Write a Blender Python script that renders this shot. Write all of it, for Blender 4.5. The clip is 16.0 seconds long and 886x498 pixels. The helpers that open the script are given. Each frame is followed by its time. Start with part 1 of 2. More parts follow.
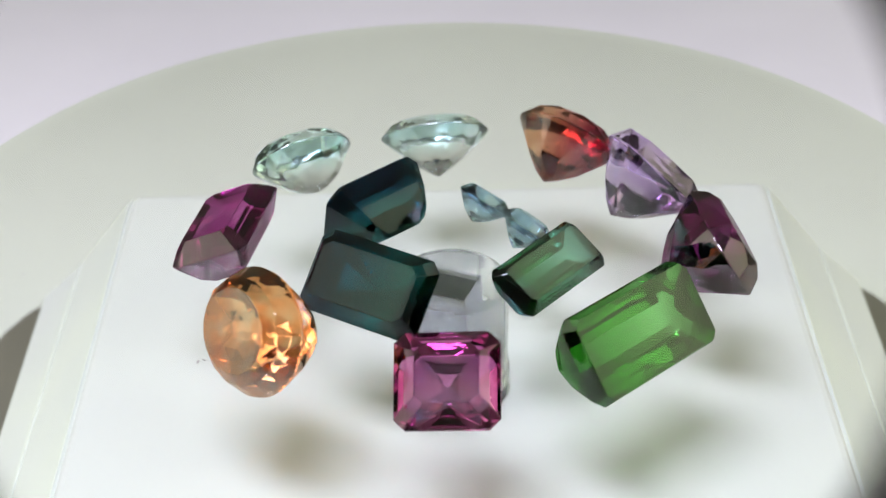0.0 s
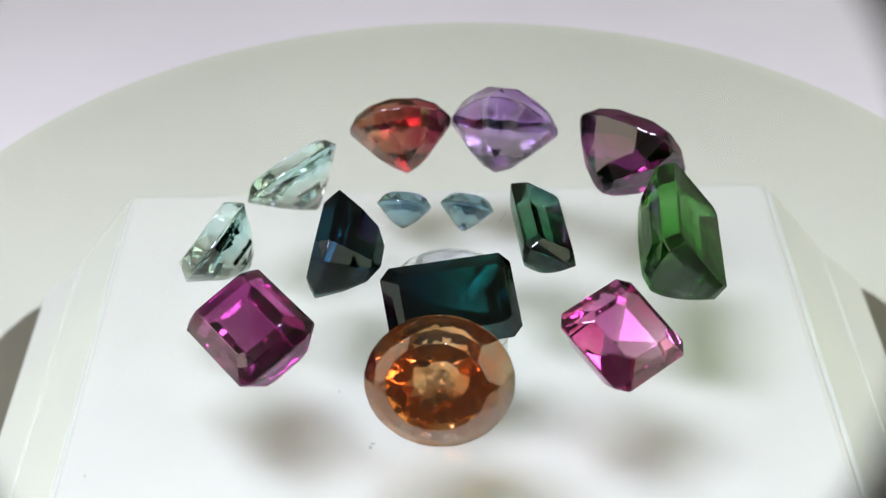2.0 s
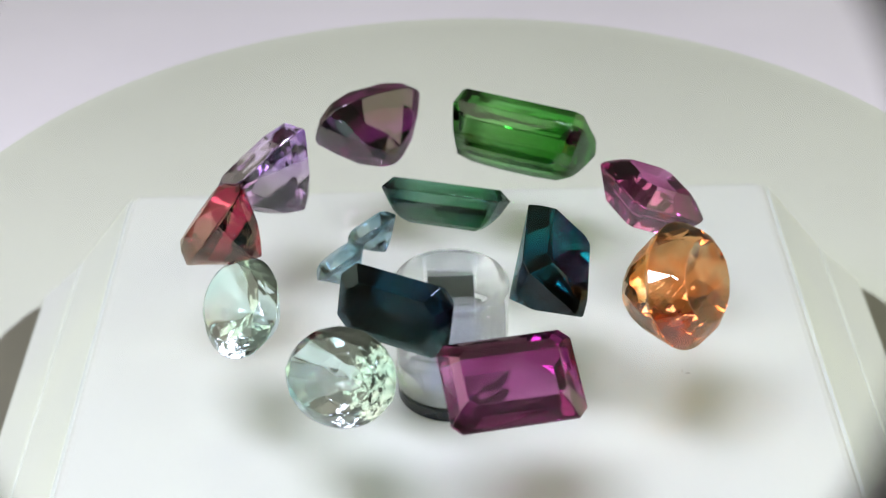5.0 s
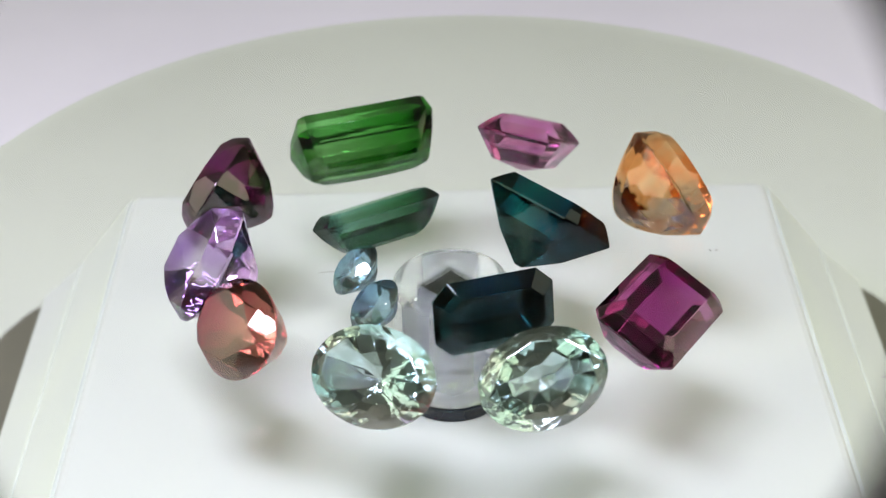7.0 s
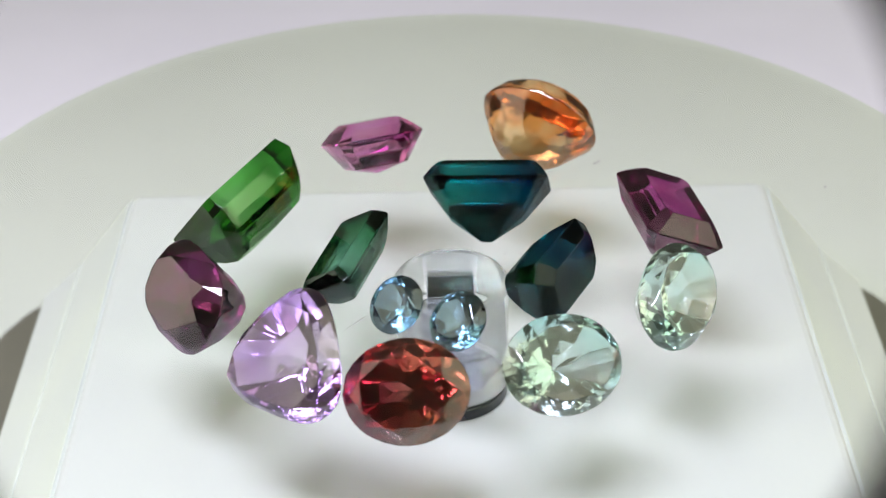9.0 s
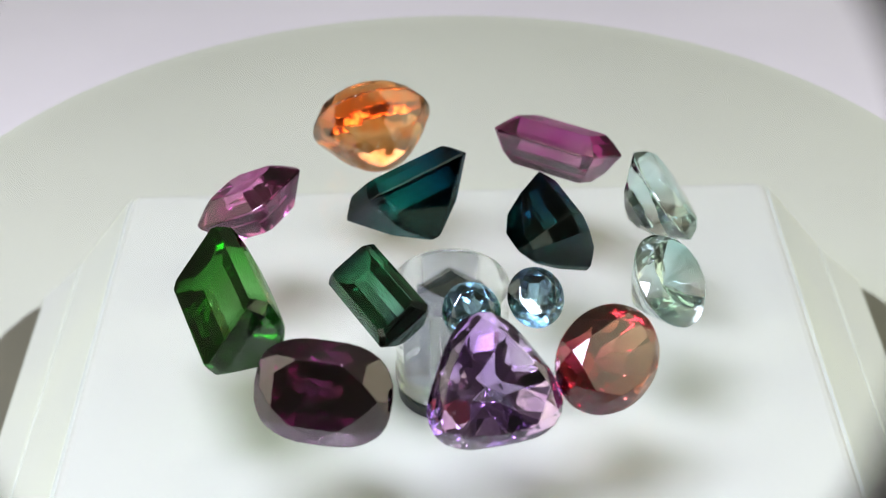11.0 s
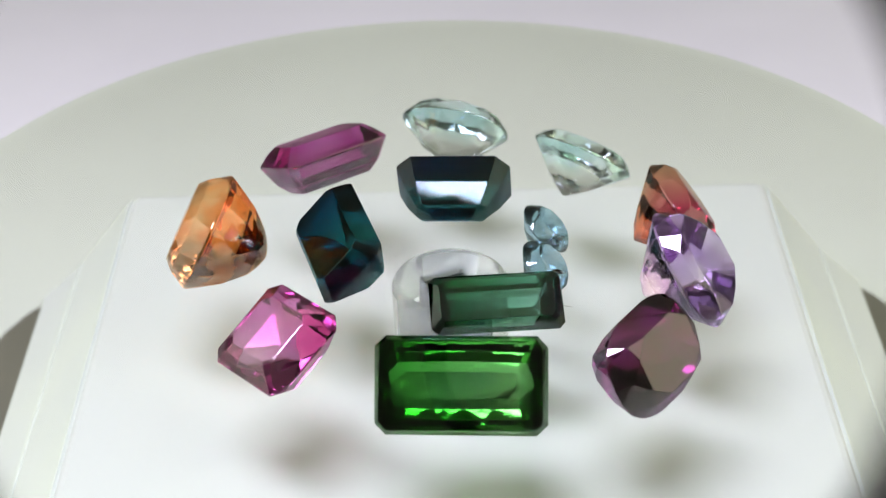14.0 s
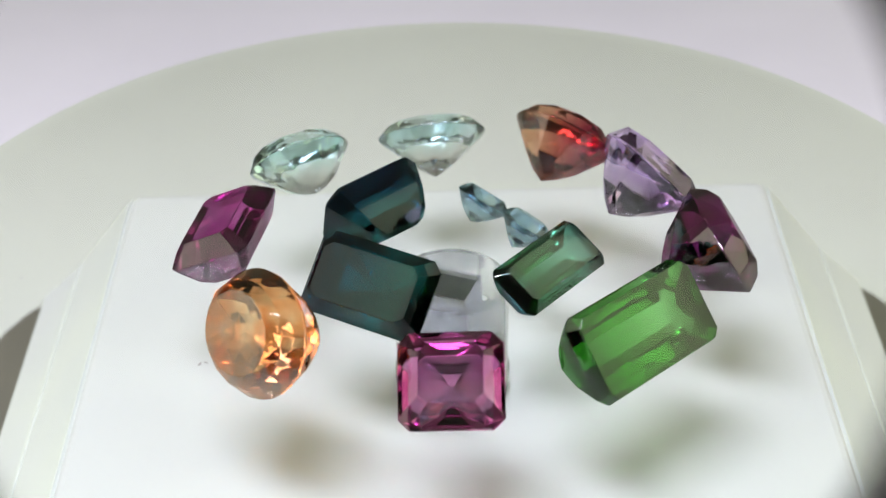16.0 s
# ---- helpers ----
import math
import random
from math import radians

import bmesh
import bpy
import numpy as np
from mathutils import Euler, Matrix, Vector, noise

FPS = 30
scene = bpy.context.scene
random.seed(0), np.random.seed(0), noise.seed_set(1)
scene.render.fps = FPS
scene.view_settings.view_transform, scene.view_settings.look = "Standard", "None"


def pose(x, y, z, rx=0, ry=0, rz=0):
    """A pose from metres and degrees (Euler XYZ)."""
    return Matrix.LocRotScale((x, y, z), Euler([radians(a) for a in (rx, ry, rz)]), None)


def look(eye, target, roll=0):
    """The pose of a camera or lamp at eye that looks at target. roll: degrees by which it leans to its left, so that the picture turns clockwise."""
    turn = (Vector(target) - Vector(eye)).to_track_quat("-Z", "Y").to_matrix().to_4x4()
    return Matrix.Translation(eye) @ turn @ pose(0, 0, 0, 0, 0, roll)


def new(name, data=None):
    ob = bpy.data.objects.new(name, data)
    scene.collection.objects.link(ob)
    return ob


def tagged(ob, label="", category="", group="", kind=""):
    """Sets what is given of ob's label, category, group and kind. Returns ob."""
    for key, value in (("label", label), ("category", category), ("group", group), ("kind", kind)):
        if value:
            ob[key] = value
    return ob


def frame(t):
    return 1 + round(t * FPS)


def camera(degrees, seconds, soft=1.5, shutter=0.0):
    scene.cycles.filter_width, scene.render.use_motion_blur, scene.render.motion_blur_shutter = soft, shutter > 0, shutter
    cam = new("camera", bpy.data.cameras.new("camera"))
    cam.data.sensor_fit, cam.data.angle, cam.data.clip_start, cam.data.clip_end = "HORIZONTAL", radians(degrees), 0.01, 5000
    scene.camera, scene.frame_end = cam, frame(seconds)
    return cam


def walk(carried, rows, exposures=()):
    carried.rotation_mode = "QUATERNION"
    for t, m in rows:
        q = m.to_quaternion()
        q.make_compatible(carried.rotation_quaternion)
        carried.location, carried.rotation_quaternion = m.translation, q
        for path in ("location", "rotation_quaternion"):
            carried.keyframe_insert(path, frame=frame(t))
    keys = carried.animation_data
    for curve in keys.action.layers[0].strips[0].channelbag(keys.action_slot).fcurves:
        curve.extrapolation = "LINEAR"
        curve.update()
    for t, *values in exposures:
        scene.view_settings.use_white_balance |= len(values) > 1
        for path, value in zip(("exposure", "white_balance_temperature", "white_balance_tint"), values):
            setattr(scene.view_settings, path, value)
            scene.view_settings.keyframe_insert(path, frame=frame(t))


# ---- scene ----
cam = camera(29.2, 16.0, soft=1.2)
PERIOD = 15.96
cam.data.dof.use_dof, cam.data.dof.focus_distance, cam.data.dof.aperture_fstop = True, 0.140, 46
MM = 0.001
EYE = Vector((0.0, -0.12050, 0.07963))
FORWARD = Vector((-0.00403, 0.83330, -0.55280))
STAND = look(EYE, EYE + FORWARD, -1.41)
walk(cam, [(0.0, STAND), (16.0, STAND)], [(0.0, -0.03), (3.0, 0.0), (4.0, -0.05), (6.5, -0.05), (12.0, -0.03), (16.0, -0.03)])

# ---- world and lamps ----
world = bpy.data.worlds.new("room")
scene.world = world
world.use_nodes = True
world.node_tree.nodes["Background"].inputs["Color"].default_value = (0.8, 0.85, 1.0, 1)
world.node_tree.nodes["Background"].inputs["Strength"].default_value = 0.3


def area_lamp(name, label, eye, target, sx, sy, watts, colour, spread=180):
    data = bpy.data.lights.new(name, "AREA")
    data.shape, data.size, data.size_y = "RECTANGLE", sx, sy
    data.energy, data.color, data.spread = watts, colour, radians(spread)
    ob = new(name, data)
    ob.matrix_world = look(eye, target)
    return tagged(ob, label, "lamp", kind="structure")


area_lamp("lamp_key", "cool white light panel above the turntable", (-0.038, -0.090, 0.220), (-0.004, -0.020, -0.015), 0.130, 0.055, 0.345, (0.79, 0.76, 1.0), 110)
area_lamp("lamp_left", "warm light panel beside the turntable", (-0.22, -0.025, 0.105), (0, -0.025, 0.05), 0.27, 0.27, 0.315, (0.99, 0.955, 0.78))
area_lamp("lamp_right", "warm light panel beside the turntable", (0.22, -0.025, 0.105), (0, -0.025, 0.05), 0.27, 0.27, 0.31, (1.0, 0.97, 0.69))
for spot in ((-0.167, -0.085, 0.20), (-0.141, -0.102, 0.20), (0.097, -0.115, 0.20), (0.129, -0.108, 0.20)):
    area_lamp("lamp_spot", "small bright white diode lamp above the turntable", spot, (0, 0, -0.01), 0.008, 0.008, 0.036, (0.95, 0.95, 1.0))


# ---- materials ----
def material(name):
    m = bpy.data.materials.new(name)
    m.use_nodes = True
    n = m.node_tree.nodes
    return m, n, m.node_tree.links, n["Principled BSDF"]


def noise_colour(m, n, links, bsdf, a, b, scale, detail=4.0, lo=0.35, hi=0.65, coords="Object"):
    tc = n.new("ShaderNodeTexCoord")
    tx = n.new("ShaderNodeTexNoise")
    tx.inputs["Scale"].default_value, tx.inputs["Detail"].default_value = scale, detail
    links.new(tc.outputs[coords], tx.inputs["Vector"])
    ramp = n.new("ShaderNodeValToRGB")
    ramp.color_ramp.elements[0].position, ramp.color_ramp.elements[1].position = lo, hi
    ramp.color_ramp.elements[0].color, ramp.color_ramp.elements[1].color = (*a, 1), (*b, 1)
    links.new(tx.outputs["Fac"], ramp.inputs["Fac"])
    links.new(ramp.outputs["Color"], bsdf.inputs["Base Color"])
    return tx


def plain(name, a, b, rough, scale, bump=0.0, metal=0.0):
    m, n, links, bsdf = material(name)
    tx = noise_colour(m, n, links, bsdf, a, b, scale)
    bsdf.inputs["Roughness"].default_value, bsdf.inputs["Metallic"].default_value = rough, metal
    if bump:
        fine = n.new("ShaderNodeTexNoise")
        fine.inputs["Scale"].default_value, fine.inputs["Detail"].default_value = scale * 12, 3
        links.new(n["Texture Coordinate"].outputs["Object"], fine.inputs["Vector"])
        bp = n.new("ShaderNodeBump")
        bp.inputs["Strength"].default_value, bp.inputs["Distance"].default_value = bump, 0.0002
        links.new(fine.outputs["Fac"], bp.inputs["Height"])
        links.new(bp.outputs["Normal"], bsdf.inputs["Normal"])
    return m


def gem_material(name, a, b, ior=1.63, scale=120.0, axis=None, ends=None, shine=0.02, wave=0.04, rough=0.0, clear=0.0):
    """Coloured crystal that deepens with each inner reflection; a and b are its two tints, mixed in soft zones or along
    one axis; ends paints both tips darker, for light lost inside.
    """
    m, n, links, bsdf = material(name)
    tx = noise_colour(m, n, links, bsdf, a, b, scale, 2.0, 0.4, 0.6)
    ramp = n["Color Ramp"]
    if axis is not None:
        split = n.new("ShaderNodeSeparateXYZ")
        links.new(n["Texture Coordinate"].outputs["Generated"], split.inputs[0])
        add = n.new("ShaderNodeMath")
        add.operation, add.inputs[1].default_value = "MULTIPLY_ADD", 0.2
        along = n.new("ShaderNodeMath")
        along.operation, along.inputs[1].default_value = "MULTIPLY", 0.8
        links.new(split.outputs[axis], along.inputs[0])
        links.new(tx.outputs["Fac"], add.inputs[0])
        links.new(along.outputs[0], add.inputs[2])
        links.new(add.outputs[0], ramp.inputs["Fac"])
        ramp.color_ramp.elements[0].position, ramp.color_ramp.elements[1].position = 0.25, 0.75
    # dark bands painted at both tips stand in for light lost along the stone
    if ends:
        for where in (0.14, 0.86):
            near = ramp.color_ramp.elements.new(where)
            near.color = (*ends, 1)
    n.remove(bsdf)
    glass = n.new("ShaderNodeBsdfGlass")
    glass.inputs["IOR"].default_value, glass.inputs["Roughness"].default_value = ior, rough
    links.new(ramp.outputs["Color"], glass.inputs["Color"])
    if wave:
        ripple = n.new("ShaderNodeTexNoise")
        ripple.inputs["Scale"].default_value, ripple.inputs["Detail"].default_value = 420.0, 3.0
        links.new(n["Texture Coordinate"].outputs["Object"], ripple.inputs["Vector"])
        relief = n.new("ShaderNodeBump")
        relief.inputs["Strength"].default_value, relief.inputs["Distance"].default_value = wave, 0.0001
        links.new(ripple.outputs["Fac"], relief.inputs["Height"])
        links.new(relief.outputs["Normal"], glass.inputs["Normal"])
    polish = n.new("ShaderNodeBsdfGlossy")
    polish.inputs["Roughness"].default_value = 0.02
    edge = n.new("ShaderNodeLayerWeight")
    edge.inputs["Blend"].default_value = 0.5
    power = n.new("ShaderNodeMath")
    power.operation, power.inputs[1].default_value = "POWER", 5.0
    amount = n.new("ShaderNodeMath")
    amount.operation, amount.inputs[1].default_value, amount.inputs[2].default_value = "MULTIPLY_ADD", 0.25, shine
    links.new(edge.outputs["Facing"], power.inputs[0])
    links.new(power.outputs[0], amount.inputs[0])
    mix = n.new("ShaderNodeMixShader")
    links.new(amount.outputs[0], mix.inputs["Fac"])
    links.new(glass.outputs["BSDF"], mix.inputs[1])
    links.new(polish.outputs["BSDF"], mix.inputs[2])
    links.new(mix.outputs["Shader"], n["Material Output"].inputs["Surface"])
    if clear:
        # thin clear plastic: part of the light goes straight on
        straight = n.new("ShaderNodeBsdfTransparent")
        links.new(ramp.outputs["Color"], straight.inputs["Color"])
        blend = n.new("ShaderNodeMixShader")
        blend.inputs["Fac"].default_value = clear
        links.new(mix.outputs["Shader"], blend.inputs[1])
        links.new(straight.outputs["BSDF"], blend.inputs[2])
        links.new(blend.outputs["Shader"], n["Material Output"].inputs["Surface"])
    return m


def clear_sheet(name, tint, gloss):
    """Clear acrylic sheet: lets light straight through, with surface gloss by angle."""
    m, n, links, bsdf = material(name)
    n.remove(bsdf)
    through_bsdf = n.new("ShaderNodeBsdfTransparent")
    through_bsdf.inputs["Color"].default_value = (*tint, 1)
    shine = n.new("ShaderNodeBsdfGlossy")
    shine.inputs["Roughness"].default_value = gloss
    edge = n.new("ShaderNodeLayerWeight")
    edge.inputs["Blend"].default_value = 0.5
    power = n.new("ShaderNodeMath")
    power.operation, power.inputs[1].default_value = "POWER", 4.0
    fres = n.new("ShaderNodeMath")
    fres.operation, fres.inputs[1].default_value, fres.inputs[2].default_value = "MULTIPLY_ADD", 0.7, 0.02
    links.new(edge.outputs["Facing"], power.inputs[0])
    links.new(power.outputs[0], fres.inputs[0])
    mix = n.new("ShaderNodeMixShader")
    links.new(fres.outputs[0], mix.inputs["Fac"])
    links.new(through_bsdf.outputs["BSDF"], mix.inputs[1])
    links.new(shine.outputs["BSDF"], mix.inputs[2])
    links.new(mix.outputs["Shader"], n["Material Output"].inputs["Surface"])
    return m


PAPER = plain("white_paper", (0.80, 0.80, 0.845), (0.86, 0.86, 0.905), 0.6, 18.0, 0.05)
WHITE = plain("white_acrylic", (0.805, 0.755, 0.975), (0.84, 0.79, 0.99), 0.35, 40.0, 0.03)
FROST = plain("frosted_acrylic", (0.80, 0.785, 0.97), (0.86, 0.845, 0.99), 0.25, 60.0, 0.03)
GLOSS = plain("polished_edge", (0.80, 0.79, 0.92), (0.86, 0.85, 0.95), 0.12, 80.0)
BEIGE = plain("beige_cloth", (0.50, 0.49, 0.43), (0.57, 0.56, 0.49), 0.9, 14.0, 0.2)
GREY = plain("grey_cloth", (0.34, 0.335, 0.31), (0.42, 0.41, 0.38), 0.9, 12.0, 0.2)
SHADE = plain("shade_brown", (0.16, 0.145, 0.135), (0.21, 0.19, 0.175), 0.6, 60.0, 0.05)
CLOTH = plain("white_cloth", (0.66, 0.65, 0.59), (0.74, 0.73, 0.66), 0.9, 14.0, 0.2)
NAVY = plain("navy_plastic", (0.008, 0.010, 0.022), (0.014, 0.016, 0.035), 0.25, 200.0)
SATIN = plain("satin_grey", (0.60, 0.60, 0.63), (0.68, 0.68, 0.71), 0.3, 300.0, 0.05)
DUST = plain("grey_dust", (0.30, 0.29, 0.28), (0.42, 0.41, 0.40), 0.8, 900.0)
BLACK = plain("black_cap", (0.012, 0.012, 0.014), (0.02, 0.02, 0.022), 0.3, 300.0)
DISC = clear_sheet("clear_green_acrylic", (0.930, 0.968, 0.876), 0.0)
CLEAR = gem_material("clear_acrylic", (0.98, 0.985, 0.975), (1, 1, 0.995), 1.49, shine=0.0, wave=0.0, clear=0.28)
SAWN = gem_material("sawn_acrylic", (0.58, 0.59, 0.67), (0.68, 0.69, 0.76), 1.49, shine=0.0, wave=0.0, rough=0.03, clear=0.30)


# ---- helpers of this scene ----
def mesh_of(bm, name, mat):
    bmesh.ops.recalc_face_normals(bm, faces=bm.faces)
    me = bpy.data.meshes.new(name)
    bm.to_mesh(me)
    bm.free()
    me.materials.append(mat)
    return me


def part(name, bm, mat, parent=None, label=""):
    ob = new(name, mesh_of(bm, name, mat))
    ob.parent = parent
    return tagged(ob, label)


def box(x0, x1, y0, y1, z0, z1, bevel=0.0):
    bm = bmesh.new()
    bmesh.ops.create_cube(bm, size=1, matrix=Matrix.LocRotScale(((x0 + x1) / 2, (y0 + y1) / 2, (z0 + z1) / 2), None, (x1 - x0, y1 - y0, z1 - z0)))
    if bevel:
        bmesh.ops.bevel(bm, geom=bm.edges[:], offset=bevel, segments=3, affect="EDGES", profile=0.5)
    return bm


def prism(profile, y0, y1, bevel=0.0):
    """A solid that keeps one outline in x and z from y0 to y1."""
    bm = bmesh.new()
    a = [bm.verts.new((x, y0, z)) for x, z in profile]
    b = [bm.verts.new((x, y1, z)) for x, z in profile]
    bm.faces.new(a)
    bm.faces.new(b)
    for i in range(len(a)):
        j = (i + 1) % len(a)
        bm.faces.new((a[i], a[j], b[j], b[i]))
    if bevel:
        bmesh.ops.bevel(bm, geom=bm.edges[:], offset=bevel, segments=3, affect="EDGES", profile=0.5)
    return bm


def lathe(profile, n=96, closed=True):
    """A turned solid from (radius, z) pairs; a radius of 0 closes it at the axis."""
    bm = bmesh.new()
    rings = []
    for r, z in profile:
        if r == 0:
            rings.append([bm.verts.new((0, 0, z))])
        else:
            rings.append([bm.verts.new((r * math.cos(2 * math.pi * i / n), r * math.sin(2 * math.pi * i / n), z)) for i in range(n)])
    for a, b in zip(rings, rings[1:]):
        for i in range(n):
            j = (i + 1) % n
            if len(a) == 1:
                bm.faces.new((a[0], b[i], b[j]))
            elif len(b) == 1:
                bm.faces.new((a[i], a[j], b[0]))
            else:
                bm.faces.new((a[i], a[j], b[j], b[i]))
    return bm


def smooth(ob, angle=40):
    for f in ob.data.polygons:
        f.use_smooth = True
    ob.data.set_sharp_from_angle(angle=radians(angle))
    return ob


# ---- structure: white paper floor, added walls and ceiling ----
FLOOR_Z = -0.044
tagged(part("floor", box(-0.40, 0.40, -0.50, 0.40, FLOOR_Z - 0.01, FLOOR_Z), PAPER), "plain white paper floor under the turntable", "floor", kind="structure")
# walls and ceiling are unseen, added to bounce light and show in the facets
tagged(part("wall_north", box(-0.40, 0.40, 0.40, 0.41, FLOOR_Z, 0.42), BEIGE), "unseen beige cloth back wall, added for reflections in the stones", "wall", kind="structure")
tagged(part("wall_west", box(-0.41, -0.40, -0.50, 0.40, FLOOR_Z, 0.42), BEIGE), "unseen beige cloth side wall, added for reflections in the stones", "wall", kind="structure")
tagged(part("wall_east", box(0.40, 0.41, -0.50, 0.40, FLOOR_Z, 0.42), BEIGE), "unseen beige cloth side wall, added for reflections in the stones", "wall", kind="structure")
tagged(part("wall_south", box(-0.40, 0.40, -0.51, -0.50, FLOOR_Z, 0.42), GREY), "unseen grey wall behind the camera, added for reflections in the stones", "wall", kind="structure")
tagged(part("ceiling", box(-0.40, 0.40, -0.50, 0.40, 0.42, 0.43), CLOTH), "unseen off-white cloth ceiling, added to brighten the stones", "ceiling", kind="structure")

# ---- close-up lens before the camera ----
def lens_ring():
    """A black tube round the line of sight; its front rim closes the picture's corners."""
    rim = smooth(part("close_up_lens", lathe([(0.00945, 0), (0.0097, -0.0004), (0.0122, -0.0004), (0.0126, 0), (0.0126, 0.010), (0.0118, 0.0105), (0.0112, 0.010), (0.0100, 0.001), (0.00945, 0)], 128), BLACK))
    tagged(rim, "black plastic tube of a clip-on close-up lens", "lens", kind="structure")
    rim.matrix_world = STAND @ pose(-0.00042, 0.00030, -0.032)
    return rim


lens_ring()

# ---- shade plate and block ----
TOP = -0.0153


def rounded_plate(x, y0, y1, r, z0, z1):
    """A flat plate with rounded corners."""
    bm = bmesh.new()
    rim = []
    for cx, cy, start in ((x - r, y1 - r, 0), (r - x, y1 - r, 90), (r - x, y0 + r, 180), (x - r, y0 + r, 270)):
        for k in range(9):
            a = radians(start + k * 11.25)
            rim.append((cx + r * math.cos(a), cy + r * math.sin(a)))
    low = [bm.verts.new((u, v, z0)) for u, v in rim]
    high = [bm.verts.new((u, v, z1)) for u, v in rim]
    bm.faces.new(low)
    bm.faces.new(high)
    for i in range(len(rim)):
        j = (i + 1) % len(rim)
        bm.faces.new((low[i], low[j], high[j], high[i]))
    return bm


# added dark plate: its colour gives the shade on the floor around the block
tagged(part("shade_plate", rounded_plate(0.0550, -0.07, 0.0575, 0.022, FLOOR_Z, -0.040), SHADE), "dark grey-brown plate in place of the shade beside the white block", "housing")

block = tagged(new("display_block"), "milky white acrylic block with sloping clear sides", "block")
part("top_plate", prism([(-0.0338, TOP), (0.0338, TOP), (0.0338, -0.040), (-0.0338, -0.040)], -0.045, 0.0346, 0.0010), WHITE, block)
for s in (-1, 1):
    part("side_slope", prism([(s * 0.0339, TOP - 0.0004), (s * 0.0404, -0.0239), (s * 0.0404, -0.040), (s * 0.0339, -0.040)], -0.045, 0.0346, 0.0004), FROST, block, "clear sloping side with streaks of light")
    part("side_lip", prism([(s * 0.0405, -0.0241), (s * 0.0453, -0.0285), (s * 0.0453, -0.040), (s * 0.0405, -0.040)], -0.045, 0.0346, 0.0004), FROST, block, "clear outer lip of the side")
    for x, z in ((0.0339, TOP - 0.0009), (0.0405, -0.0241)):
        part("edge_bead", prism([(s * x + 0.0002 * math.cos(a), z + 0.0002 * math.sin(a)) for a in (k * math.pi / 4 for k in range(8))], -0.0449, 0.0345), GLOSS, block, "bright polished edge")

# ---- post, disc ----
DISC_TOP, DISC_LOW = -0.00305, -0.00390
post = tagged(new("post_foot"), "dark navy ring foot with a white pad on the block", "foot")
smooth(part("ring", lathe([(0.0045, TOP), (0.0048, TOP), (0.0049, TOP + 0.0001), (0.0049, TOP + 0.0011), (0.0048, TOP + 0.0012), (0.0045, TOP + 0.0012), (0.0045, TOP)]), NAVY, post, "dark navy ring"))
smooth(part("pad", lathe([(0, TOP), (0.0044, TOP), (0.0044, TOP + 0.0012), (0, TOP + 0.0012)]), WHITE, post, "white pad inside the ring"))


def bored_sleeve():
    """A solid clear cylinder with a square bore inside; the bore's faces look into the hollow."""
    bm = lathe([(0, TOP + 0.0013), (0.0046, TOP + 0.0013), (0.0051, TOP + 0.0017), (0.0051, TOP + 0.0026), (0.0049, TOP + 0.003), (0.0051, DISC_TOP - 0.0010), (0.00502, DISC_TOP - 0.0007), (0.0048, DISC_TOP - 0.0004), (0.0045, DISC_TOP - 0.00026), (0.0042, DISC_TOP - 0.00022), (0, DISC_TOP - 0.00022)])
    bmesh.ops.recalc_face_normals(bm, faces=bm.faces)
    hollow = box(-0.0020, 0.0020, -0.0020, 0.0020, TOP + 0.0020, DISC_LOW - 0.0006)
    bmesh.ops.recalc_face_normals(hollow, faces=hollow.faces)
    bmesh.ops.reverse_faces(hollow, faces=hollow.faces)
    spare = bpy.data.meshes.new("bore")
    hollow.to_mesh(spare)
    hollow.free()
    smooth_faces = len(bm.faces)
    bm.from_mesh(spare)
    bm.faces.ensure_lookup_table()
    for face in bm.faces[smooth_faces:]:
        face.material_index = 1
    bpy.data.meshes.remove(spare)
    me = bpy.data.meshes.new("sleeve")
    bm.to_mesh(me)
    bm.free()
    me.materials.append(CLEAR)
    me.materials.append(SAWN)
    return me


spindle = tagged(new("pivot_post"), "clear acrylic post with a square bore and dark end", "post")
sleeve = new("sleeve", bored_sleeve())
sleeve.parent = spindle
tagged(smooth(sleeve, 16), "clear round acrylic sleeve").visible_shadow = False
part("cap", box(-0.0019, 0.0019, -0.0019, 0.0019, DISC_LOW - 0.0011, DISC_LOW - 0.0008), BLACK, spindle, "black square end")

disc = tagged(part("turntable_disc", lathe([(0, DISC_LOW), (0.0501, DISC_LOW), (0.0501, DISC_TOP), (0, DISC_TOP)], 192), DISC), "clear faintly green round acrylic turntable disc", "disc")
smooth(disc)


def speck(x, y, size, turn, parent):
    """A flat crumb of dust on the disc, in the disc's own space."""
    bm = bmesh.new()
    bmesh.ops.create_icosphere(bm, subdivisions=1, radius=size, matrix=pose(x, y, DISC_TOP + size * 0.2, 0, 0, turn) @ Matrix.Diagonal((1.6, 0.7, 0.35, 1)))
    for v in bm.verts:
        v.co += Vector([random.uniform(-0.25, 0.25) * size for _ in range(3)]) * Vector((1, 1, 0.2)).length / 2
        v.co.z = max(v.co.z, DISC_TOP + 0.000005)
    part("dust_speck", bm, DUST, parent, "grey crumb of dust")


for x, y, size, turn in ((-20.0, -10.5, 0.17, 70), (-17.0, -3.8, 0.12, 20), (-6.5, 0.6, 0.13, 40), (-5.2, 0.0, 0.12, 80), (-4.9, 0.7, 0.09, 10), (-19.5, -10.3, 0.14, 150), (-15.0, -10.7, 0.13, 60), (-36.6, 2.6, 0.15, 30), (-10.0, 0.0, 0.10, 100), (-11.2, 2.5, 0.09, 120)):
    speck(x * MM, y * MM, size * MM, turn, disc)
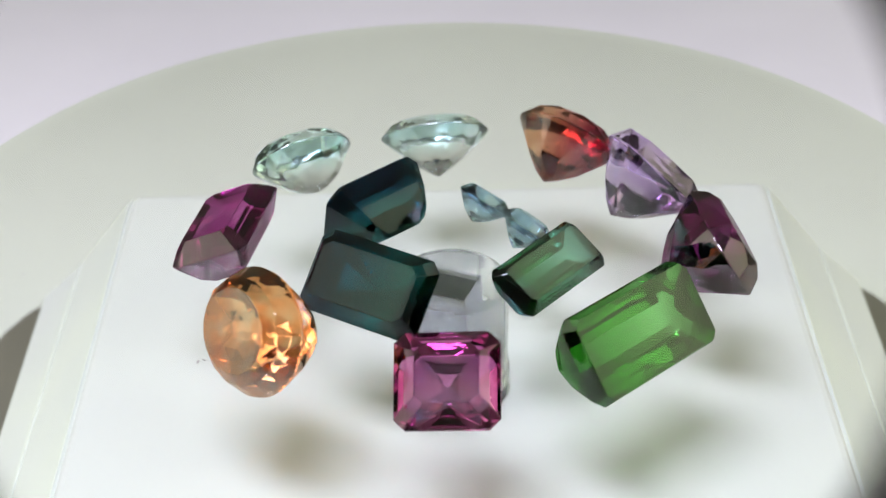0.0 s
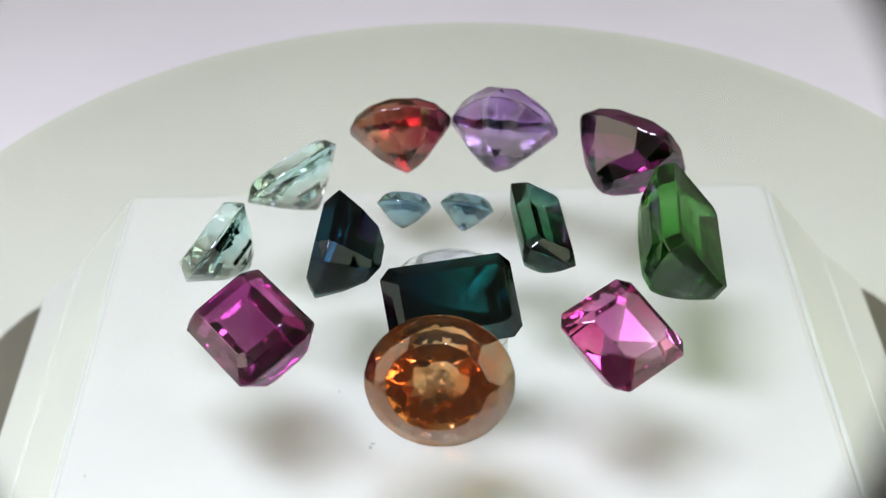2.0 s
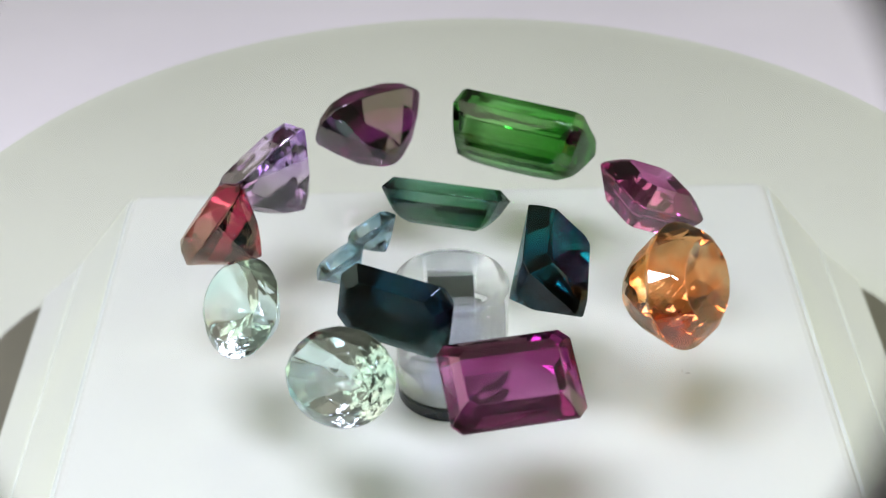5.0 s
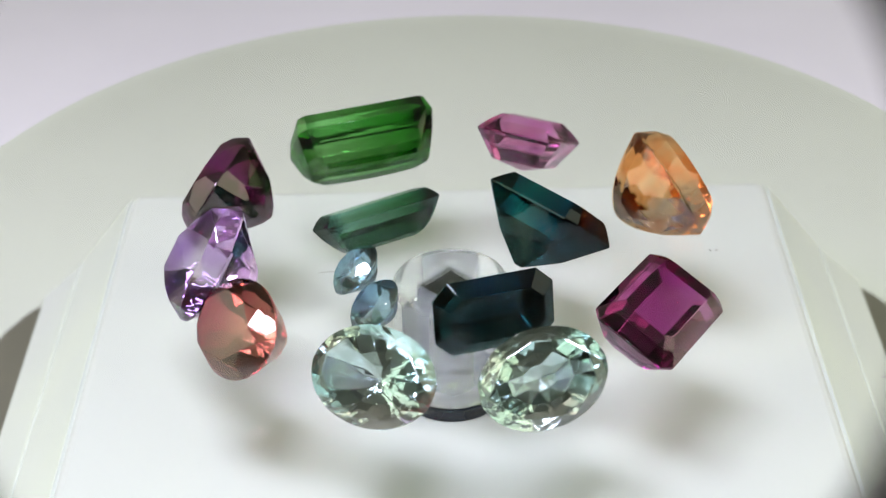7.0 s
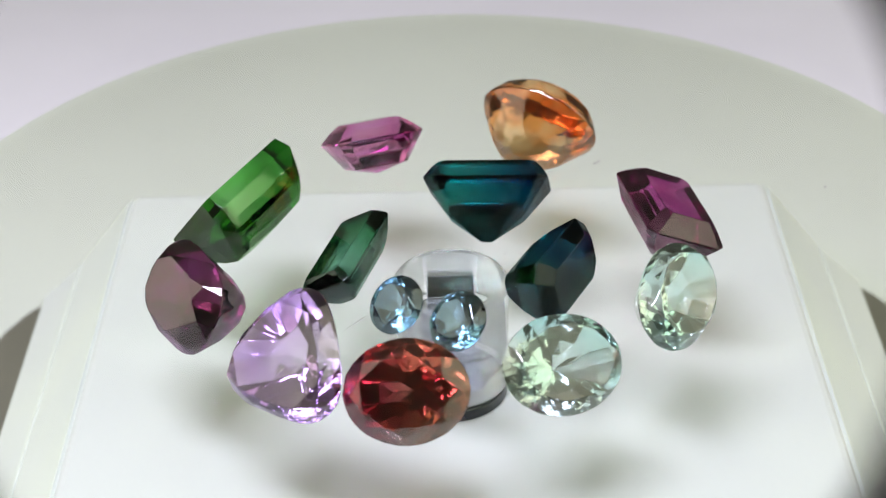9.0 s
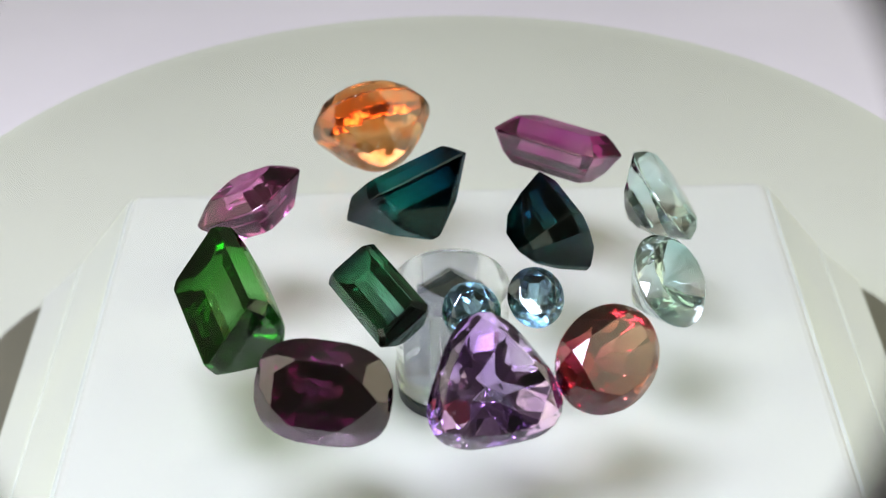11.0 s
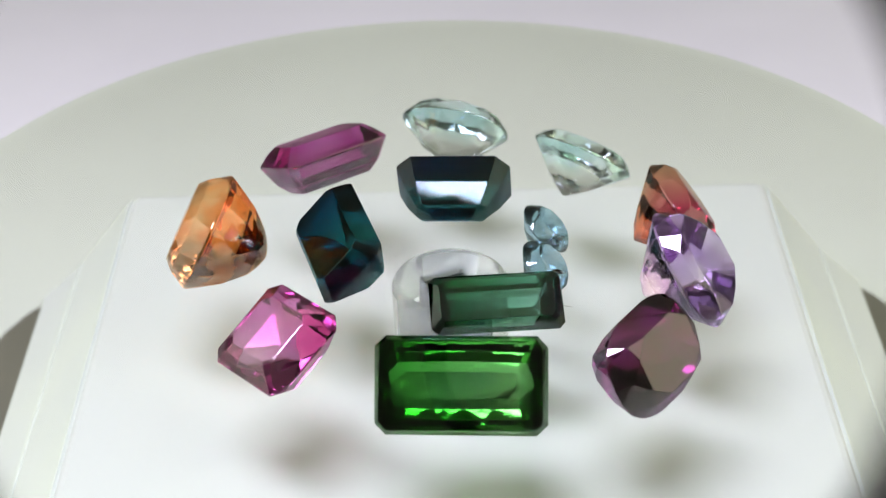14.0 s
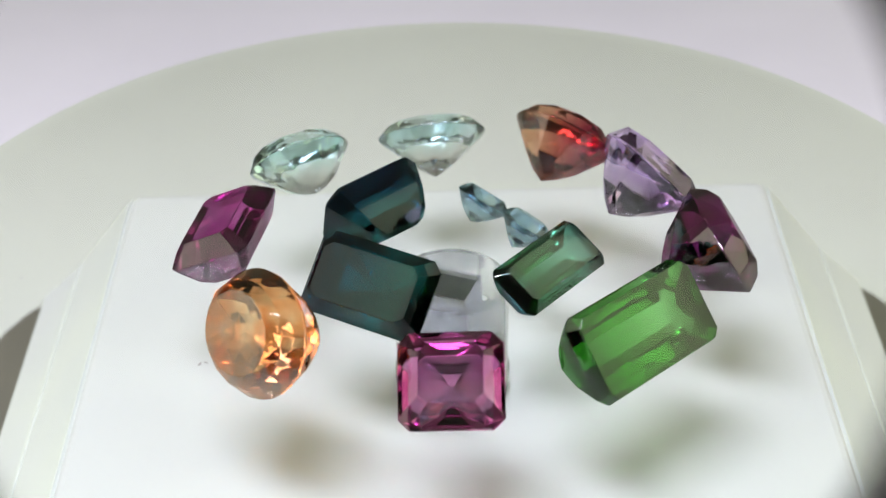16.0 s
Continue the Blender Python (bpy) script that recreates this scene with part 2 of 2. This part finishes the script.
part("scratch", box(-0.0011, 0.0011, -0.00004, 0.00004, 0, 0.00002), DUST, disc, "fine scratch").matrix_local = pose(0.0103, 0.0040, DISC_TOP, 0, 0, 25)


# ---- gemstones ----
def hull(points, name, mat):
    bm = bmesh.new()
    for x, y, z in points:
        bm.verts.new((x * random.uniform(0.988, 1.006), y * random.uniform(0.988, 1.006), z))
    bmesh.ops.convex_hull(bm, input=bm.verts[:])
    bmesh.ops.dissolve_limit(bm, angle_limit=radians(1.2), verts=bm.verts[:], edges=bm.edges[:])
    bmesh.ops.bevel(bm, geom=bm.edges[:], offset=0.00004, segments=1, affect="EDGES", clamp_overlap=True)
    return mesh_of(bm, name, mat)


def cut_corner(l, w, c, z):
    l, w = l / 2, w / 2
    return [(sx * (l - (c if k else 0)), sy * (w - (0 if k else c)), z) for sx in (-1, 1) for sy in (-1, 1) for k in (0, 1)]


def step_cut(l, w, ch, pd, corner, table, bulge, keel, steps=(0.30, 0.64), wall=1.0, zigzag=0):
    """Emerald cut: table, two crown steps, girdle, stepped pavilion to a keel; wall under 1 steepens the short ends, zigzag splits the pavilion's long sides."""
    s = min(l, w)
    g = 0.012 * s
    d = (1 - table) * s / 2
    pts = cut_corner(l, w, corner * s, g) + cut_corner(l, w, corner * s, -g)
    pts += cut_corner(l - 1.05 * d, w - 1.05 * d, corner * s * 0.9, ch * 0.62)
    pts += cut_corner(l - 2 * d, w - 2 * d, corner * s * 0.75, ch)
    for i, f in enumerate(steps):
        z = -pd * (f + bulge * f * (1 - f) * 1.15)
        if zigzag:
            # staggered points on gently bowed long sides break the steps into slanting facets
            a, b, count = (l - wall * f * s) / 2, (w - f * s) / 2, zigzag + i % 2
            for p in range(count):
                u = 2 * (p + 0.5) / count - 1
                bow = 1 - u * u
                pts += [(u * a, v * b * (1 + 0.06 * bow), z * (1 + 0.06 * bow)) for v in (-1, 1)]
            pts += [(u * a * 1.02, 0, z) for u in (-1, 1)] + cut_corner(2 * a, 2 * b, corner * s, z * 0.97)
        else:
            pts += cut_corner(l - wall * f * s, w - f * s, corner * s * (1 - f), z)
    k, j = max(l - (w if wall == 1.0 else wall * s), 0) / 2 * keel, max(w - l, 0) / 2 * keel
    return pts + [(k, j, -pd), (-k, -j, -pd)]


def round_outline(kind, a):
    c, s = math.cos(a), math.sin(a)
    if kind == "cushion":
        e = 2 / 2.7
        return math.copysign(abs(c) ** e, c), math.copysign(abs(s) ** e, s)
    if kind == "trillion":
        r = 1 / (1 - 0.13 * math.cos(3 * a))
        return r * c, r * s
    return c, s


def brilliant(kind, l, w, ch, pd, table, bulge, n=8, rows=1):
    """Brilliant cut: table, stars, kites, girdle facets, pavilion mains; rows adds rings of small pavilion facets."""
    pts = []

    def ring(count, size, z, shift, uneven=0.0):
        for i in range(count):
            x, y = round_outline(kind, 2 * math.pi * (i + shift) / count)
            k = size * random.uniform(1 - uneven, 1 + uneven)
            pts.append((x * l / 2 * k, y * w / 2 * k, z))

    curve = np.polyfit((1.0, 0.52, 0.26, 0.0), (0.0, 0.48 + bulge * 0.259, 0.74 + bulge * 0.19, 1.0), 3)

    def depth(size):
        return -pd * float(np.polyval(curve, size))

    g = 0.010 * w
    ring(n, table, ch, 0.5)
    ring(n, table + (1 - table) * 0.52, ch * 0.68, 0.0, 0.012 if rows == 3 else 0.0)
    ring(4 * n, 0.997, g, 0.0)
    ring(4 * n, 0.997, -g, 0.0)
    sizes = {1: (0.52, 0.26), 2: (0.78, 0.56, 0.36, 0.18), 3: (0.86, 0.70, 0.54, 0.38, 0.24, 0.12)}[rows]
    for i, size in enumerate(sizes):
        ring(n, size, depth(size), 0.5 * (1 - i % 2), 0.03 if rows == 3 else 0.0)
    pts.append((0, 0, -pd))
    return pts


def stance(c, az, tilt, roll):
    """The pose of a stone at 0 s: its table faces az, tilted from upright."""
    az, tilt, roll = radians(az), radians(tilt), radians(roll)
    n = Vector((math.cos(az) * math.sin(tilt), math.sin(az) * math.sin(tilt), math.cos(tilt)))
    tx = Vector((-math.sin(az), math.cos(az), 0))
    ty = n.cross(tx)
    x, y = math.cos(roll) * tx + math.sin(roll) * ty, -math.sin(roll) * tx + math.cos(roll) * ty
    m = Matrix((x, y, n)).transposed().to_4x4()
    m.translation = Vector(c) * MM
    return m


MOVERS = [(disc, Matrix.Translation((0.0011 * math.cos(radians(-113)), 0.0011 * math.sin(radians(-113)), 0))), (spindle, pose(0, 0, 0, 0, 0, 67))]


def gemstone(points, mat, label, c, az, tilt, roll):
    ob = new("gemstone", hull([tuple(v * MM for v in q) for q in points], "gemstone", mat))
    tagged(ob, label, "gemstone", "gemstones on the turntable")
    m = stance(c, az, tilt, roll)
    # let the lowest corner touch the disc
    m.translation.z += DISC_TOP + 0.00002 - min((m @ v.co).z for v in ob.data.vertices)
    MOVERS.append((ob, m))
    return ob


PINK = gem_material("pink_crystal", (0.70, 0.28, 0.56), (0.89, 0.63, 0.80), 1.63, shine=0.05)
ORANGE = gem_material("orange_crystal", (1.0, 0.51, 0.22), (1.0, 0.80, 0.55), 1.74, 300.0, shine=0.09)
MAGENTA = gem_material("magenta_crystal", (0.52, 0.13, 0.40), (0.80, 0.45, 0.70), 1.63, shine=0.09)
AQUA = gem_material("pale_aqua_crystal", (0.78, 0.97, 0.96), (0.99, 1.0, 0.99), 1.60, shine=0.05)
RED = gem_material("red_brown_crystal", (0.55, 0.06, 0.19), (0.87, 0.62, 0.46), 1.63, 190.0, axis=0, shine=0.09)
RED.node_tree.nodes["Color Ramp"].color_ramp.elements[1].position = 0.66
VIOLET = gem_material("violet_crystal", (0.71, 0.54, 0.86), (0.95, 0.88, 0.98), 1.55, shine=0.07)
PLUM = gem_material("plum_crystal", (0.30, 0.13, 0.17), (0.48, 0.17, 0.45), 1.75, shine=0.11)
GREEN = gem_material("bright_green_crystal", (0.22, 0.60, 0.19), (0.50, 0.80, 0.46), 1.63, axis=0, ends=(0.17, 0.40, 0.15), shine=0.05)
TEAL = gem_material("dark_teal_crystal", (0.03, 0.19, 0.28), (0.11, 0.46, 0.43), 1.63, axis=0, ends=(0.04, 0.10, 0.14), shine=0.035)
INK = gem_material("blue_black_crystal", (0.05, 0.14, 0.23), (0.14, 0.33, 0.33), 1.60, shine=0.03)
BLUE = gem_material("grey_blue_crystal", (0.50, 0.66, 0.73), (0.70, 0.84, 0.88), 1.69, shine=0.05)
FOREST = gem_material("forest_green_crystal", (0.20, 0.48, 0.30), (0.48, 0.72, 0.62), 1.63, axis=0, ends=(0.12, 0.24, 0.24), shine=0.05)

gemstone(step_cut(8.13, 8.06, 1.57, 3.4, 0.11, 0.60, 1.5, 1.0, (0.38,)), PINK, "clear pink emerald-cut gemstone resting on the clear disc", (-0.42, -19.25, 0.7), -93.9, 28.2, 2.3)
gemstone(brilliant("oval", 11.38, 10.01, 2.38, 5.35, 0.66, 0.88, 16, 3), ORANGE, "sparkling orange oval gemstone with many small facets", (-15.19, -13.73, 1.59), -141.7, 63.7, 2.9)
gemstone(step_cut(10.5, 7.6, 1.62, 2.97, 0.1, 0.62, 1.38, 0.8, (0.32, 0.60), 0.7), MAGENTA, "deep magenta rectangular step-cut gemstone on the clear disc", (-19.37, 3.31, -0.07), 168.3, 24.8, -0.3)
gemstone(brilliant("oval", 10.22, 7.76, 1.43, 3.73, 0.77, 0.77, 10, 1), AQUA, "pale aqua oval gemstone beside its twin", (-13.42, 14.9, 0.14), 118.7, 54.5, 14.0)
gemstone(brilliant("oval", 10.13, 7.95, 1.2, 4.11, 0.76, 0.32, 12, 1), AQUA, "pale aqua oval gemstone between its twin and a red one", (-1.16, 18.88, -0.08), 95.2, 45.6, -6.7)
gemstone(brilliant("oval", 9.85, 8.1, 1.65, 4.93, 0.69, 0.5), RED, "red and brown oval gemstone touching a violet one", (11.16, 17.32, 0.35), 54.2, 54.6, 10.3)
gemstone(brilliant("trillion", 9.97, 9.78, 1.70, 5.23, 0.8, 0.55, 9), VIOLET, "light violet rounded triangular gemstone on the disc", (17.9, 10.32, 0.81), 32.3, 51.6, 92.5)
gemstone(brilliant("cushion", 10.87, 7.99, 1.80, 5.55, 0.67, 0.78, 8, 2), PLUM, "dark plum cushion-shaped gemstone on the clear disc", (22.69, -1.37, 0.96), 6.8, 59.3, 1.0)
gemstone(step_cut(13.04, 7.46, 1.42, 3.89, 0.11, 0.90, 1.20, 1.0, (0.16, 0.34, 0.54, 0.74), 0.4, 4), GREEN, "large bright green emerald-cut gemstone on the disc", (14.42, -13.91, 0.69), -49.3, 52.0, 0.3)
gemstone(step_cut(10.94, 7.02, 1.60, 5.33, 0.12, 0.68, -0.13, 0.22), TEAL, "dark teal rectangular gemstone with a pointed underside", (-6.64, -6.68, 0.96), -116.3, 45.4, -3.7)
gemstone(step_cut(10.17, 6.22, 1.1, 4.85, 0.21, 0.63, 0.66, 0.75), INK, "blue-black step-cut gemstone near the clear post", (-6.89, 7.83, 0.1), 130.2, 75.9, -1.2)
gemstone(brilliant("oval", 5.23, 4.83, 0.95, 2.14, 0.67, 0.6), BLUE, "small grey-blue round gemstone beside its twin", (3.19, 8.8, -1.1), 36.7, 42.2, 79.4)
gemstone(brilliant("oval", 5.09, 4.85, 0.98, 2.28, 0.63, 0.41), BLUE, "small grey-blue round gemstone beside a slim green one", (6.81, 4.52, -1.16), 29.3, 41.9, 99.1)
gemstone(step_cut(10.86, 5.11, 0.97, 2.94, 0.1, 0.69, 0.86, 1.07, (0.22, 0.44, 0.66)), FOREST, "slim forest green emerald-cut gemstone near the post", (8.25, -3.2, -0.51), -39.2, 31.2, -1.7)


def motions():
    """The disc turns once in PERIOD seconds and carries the stones round its axis."""
    for ob, m in MOVERS:
        rows = []
        for i in range(81):
            t = i * 0.2
            rows.append((t, Matrix.Rotation(2 * math.pi * t / PERIOD, 4, "Z") @ m))
        walk(ob, rows)


motions()
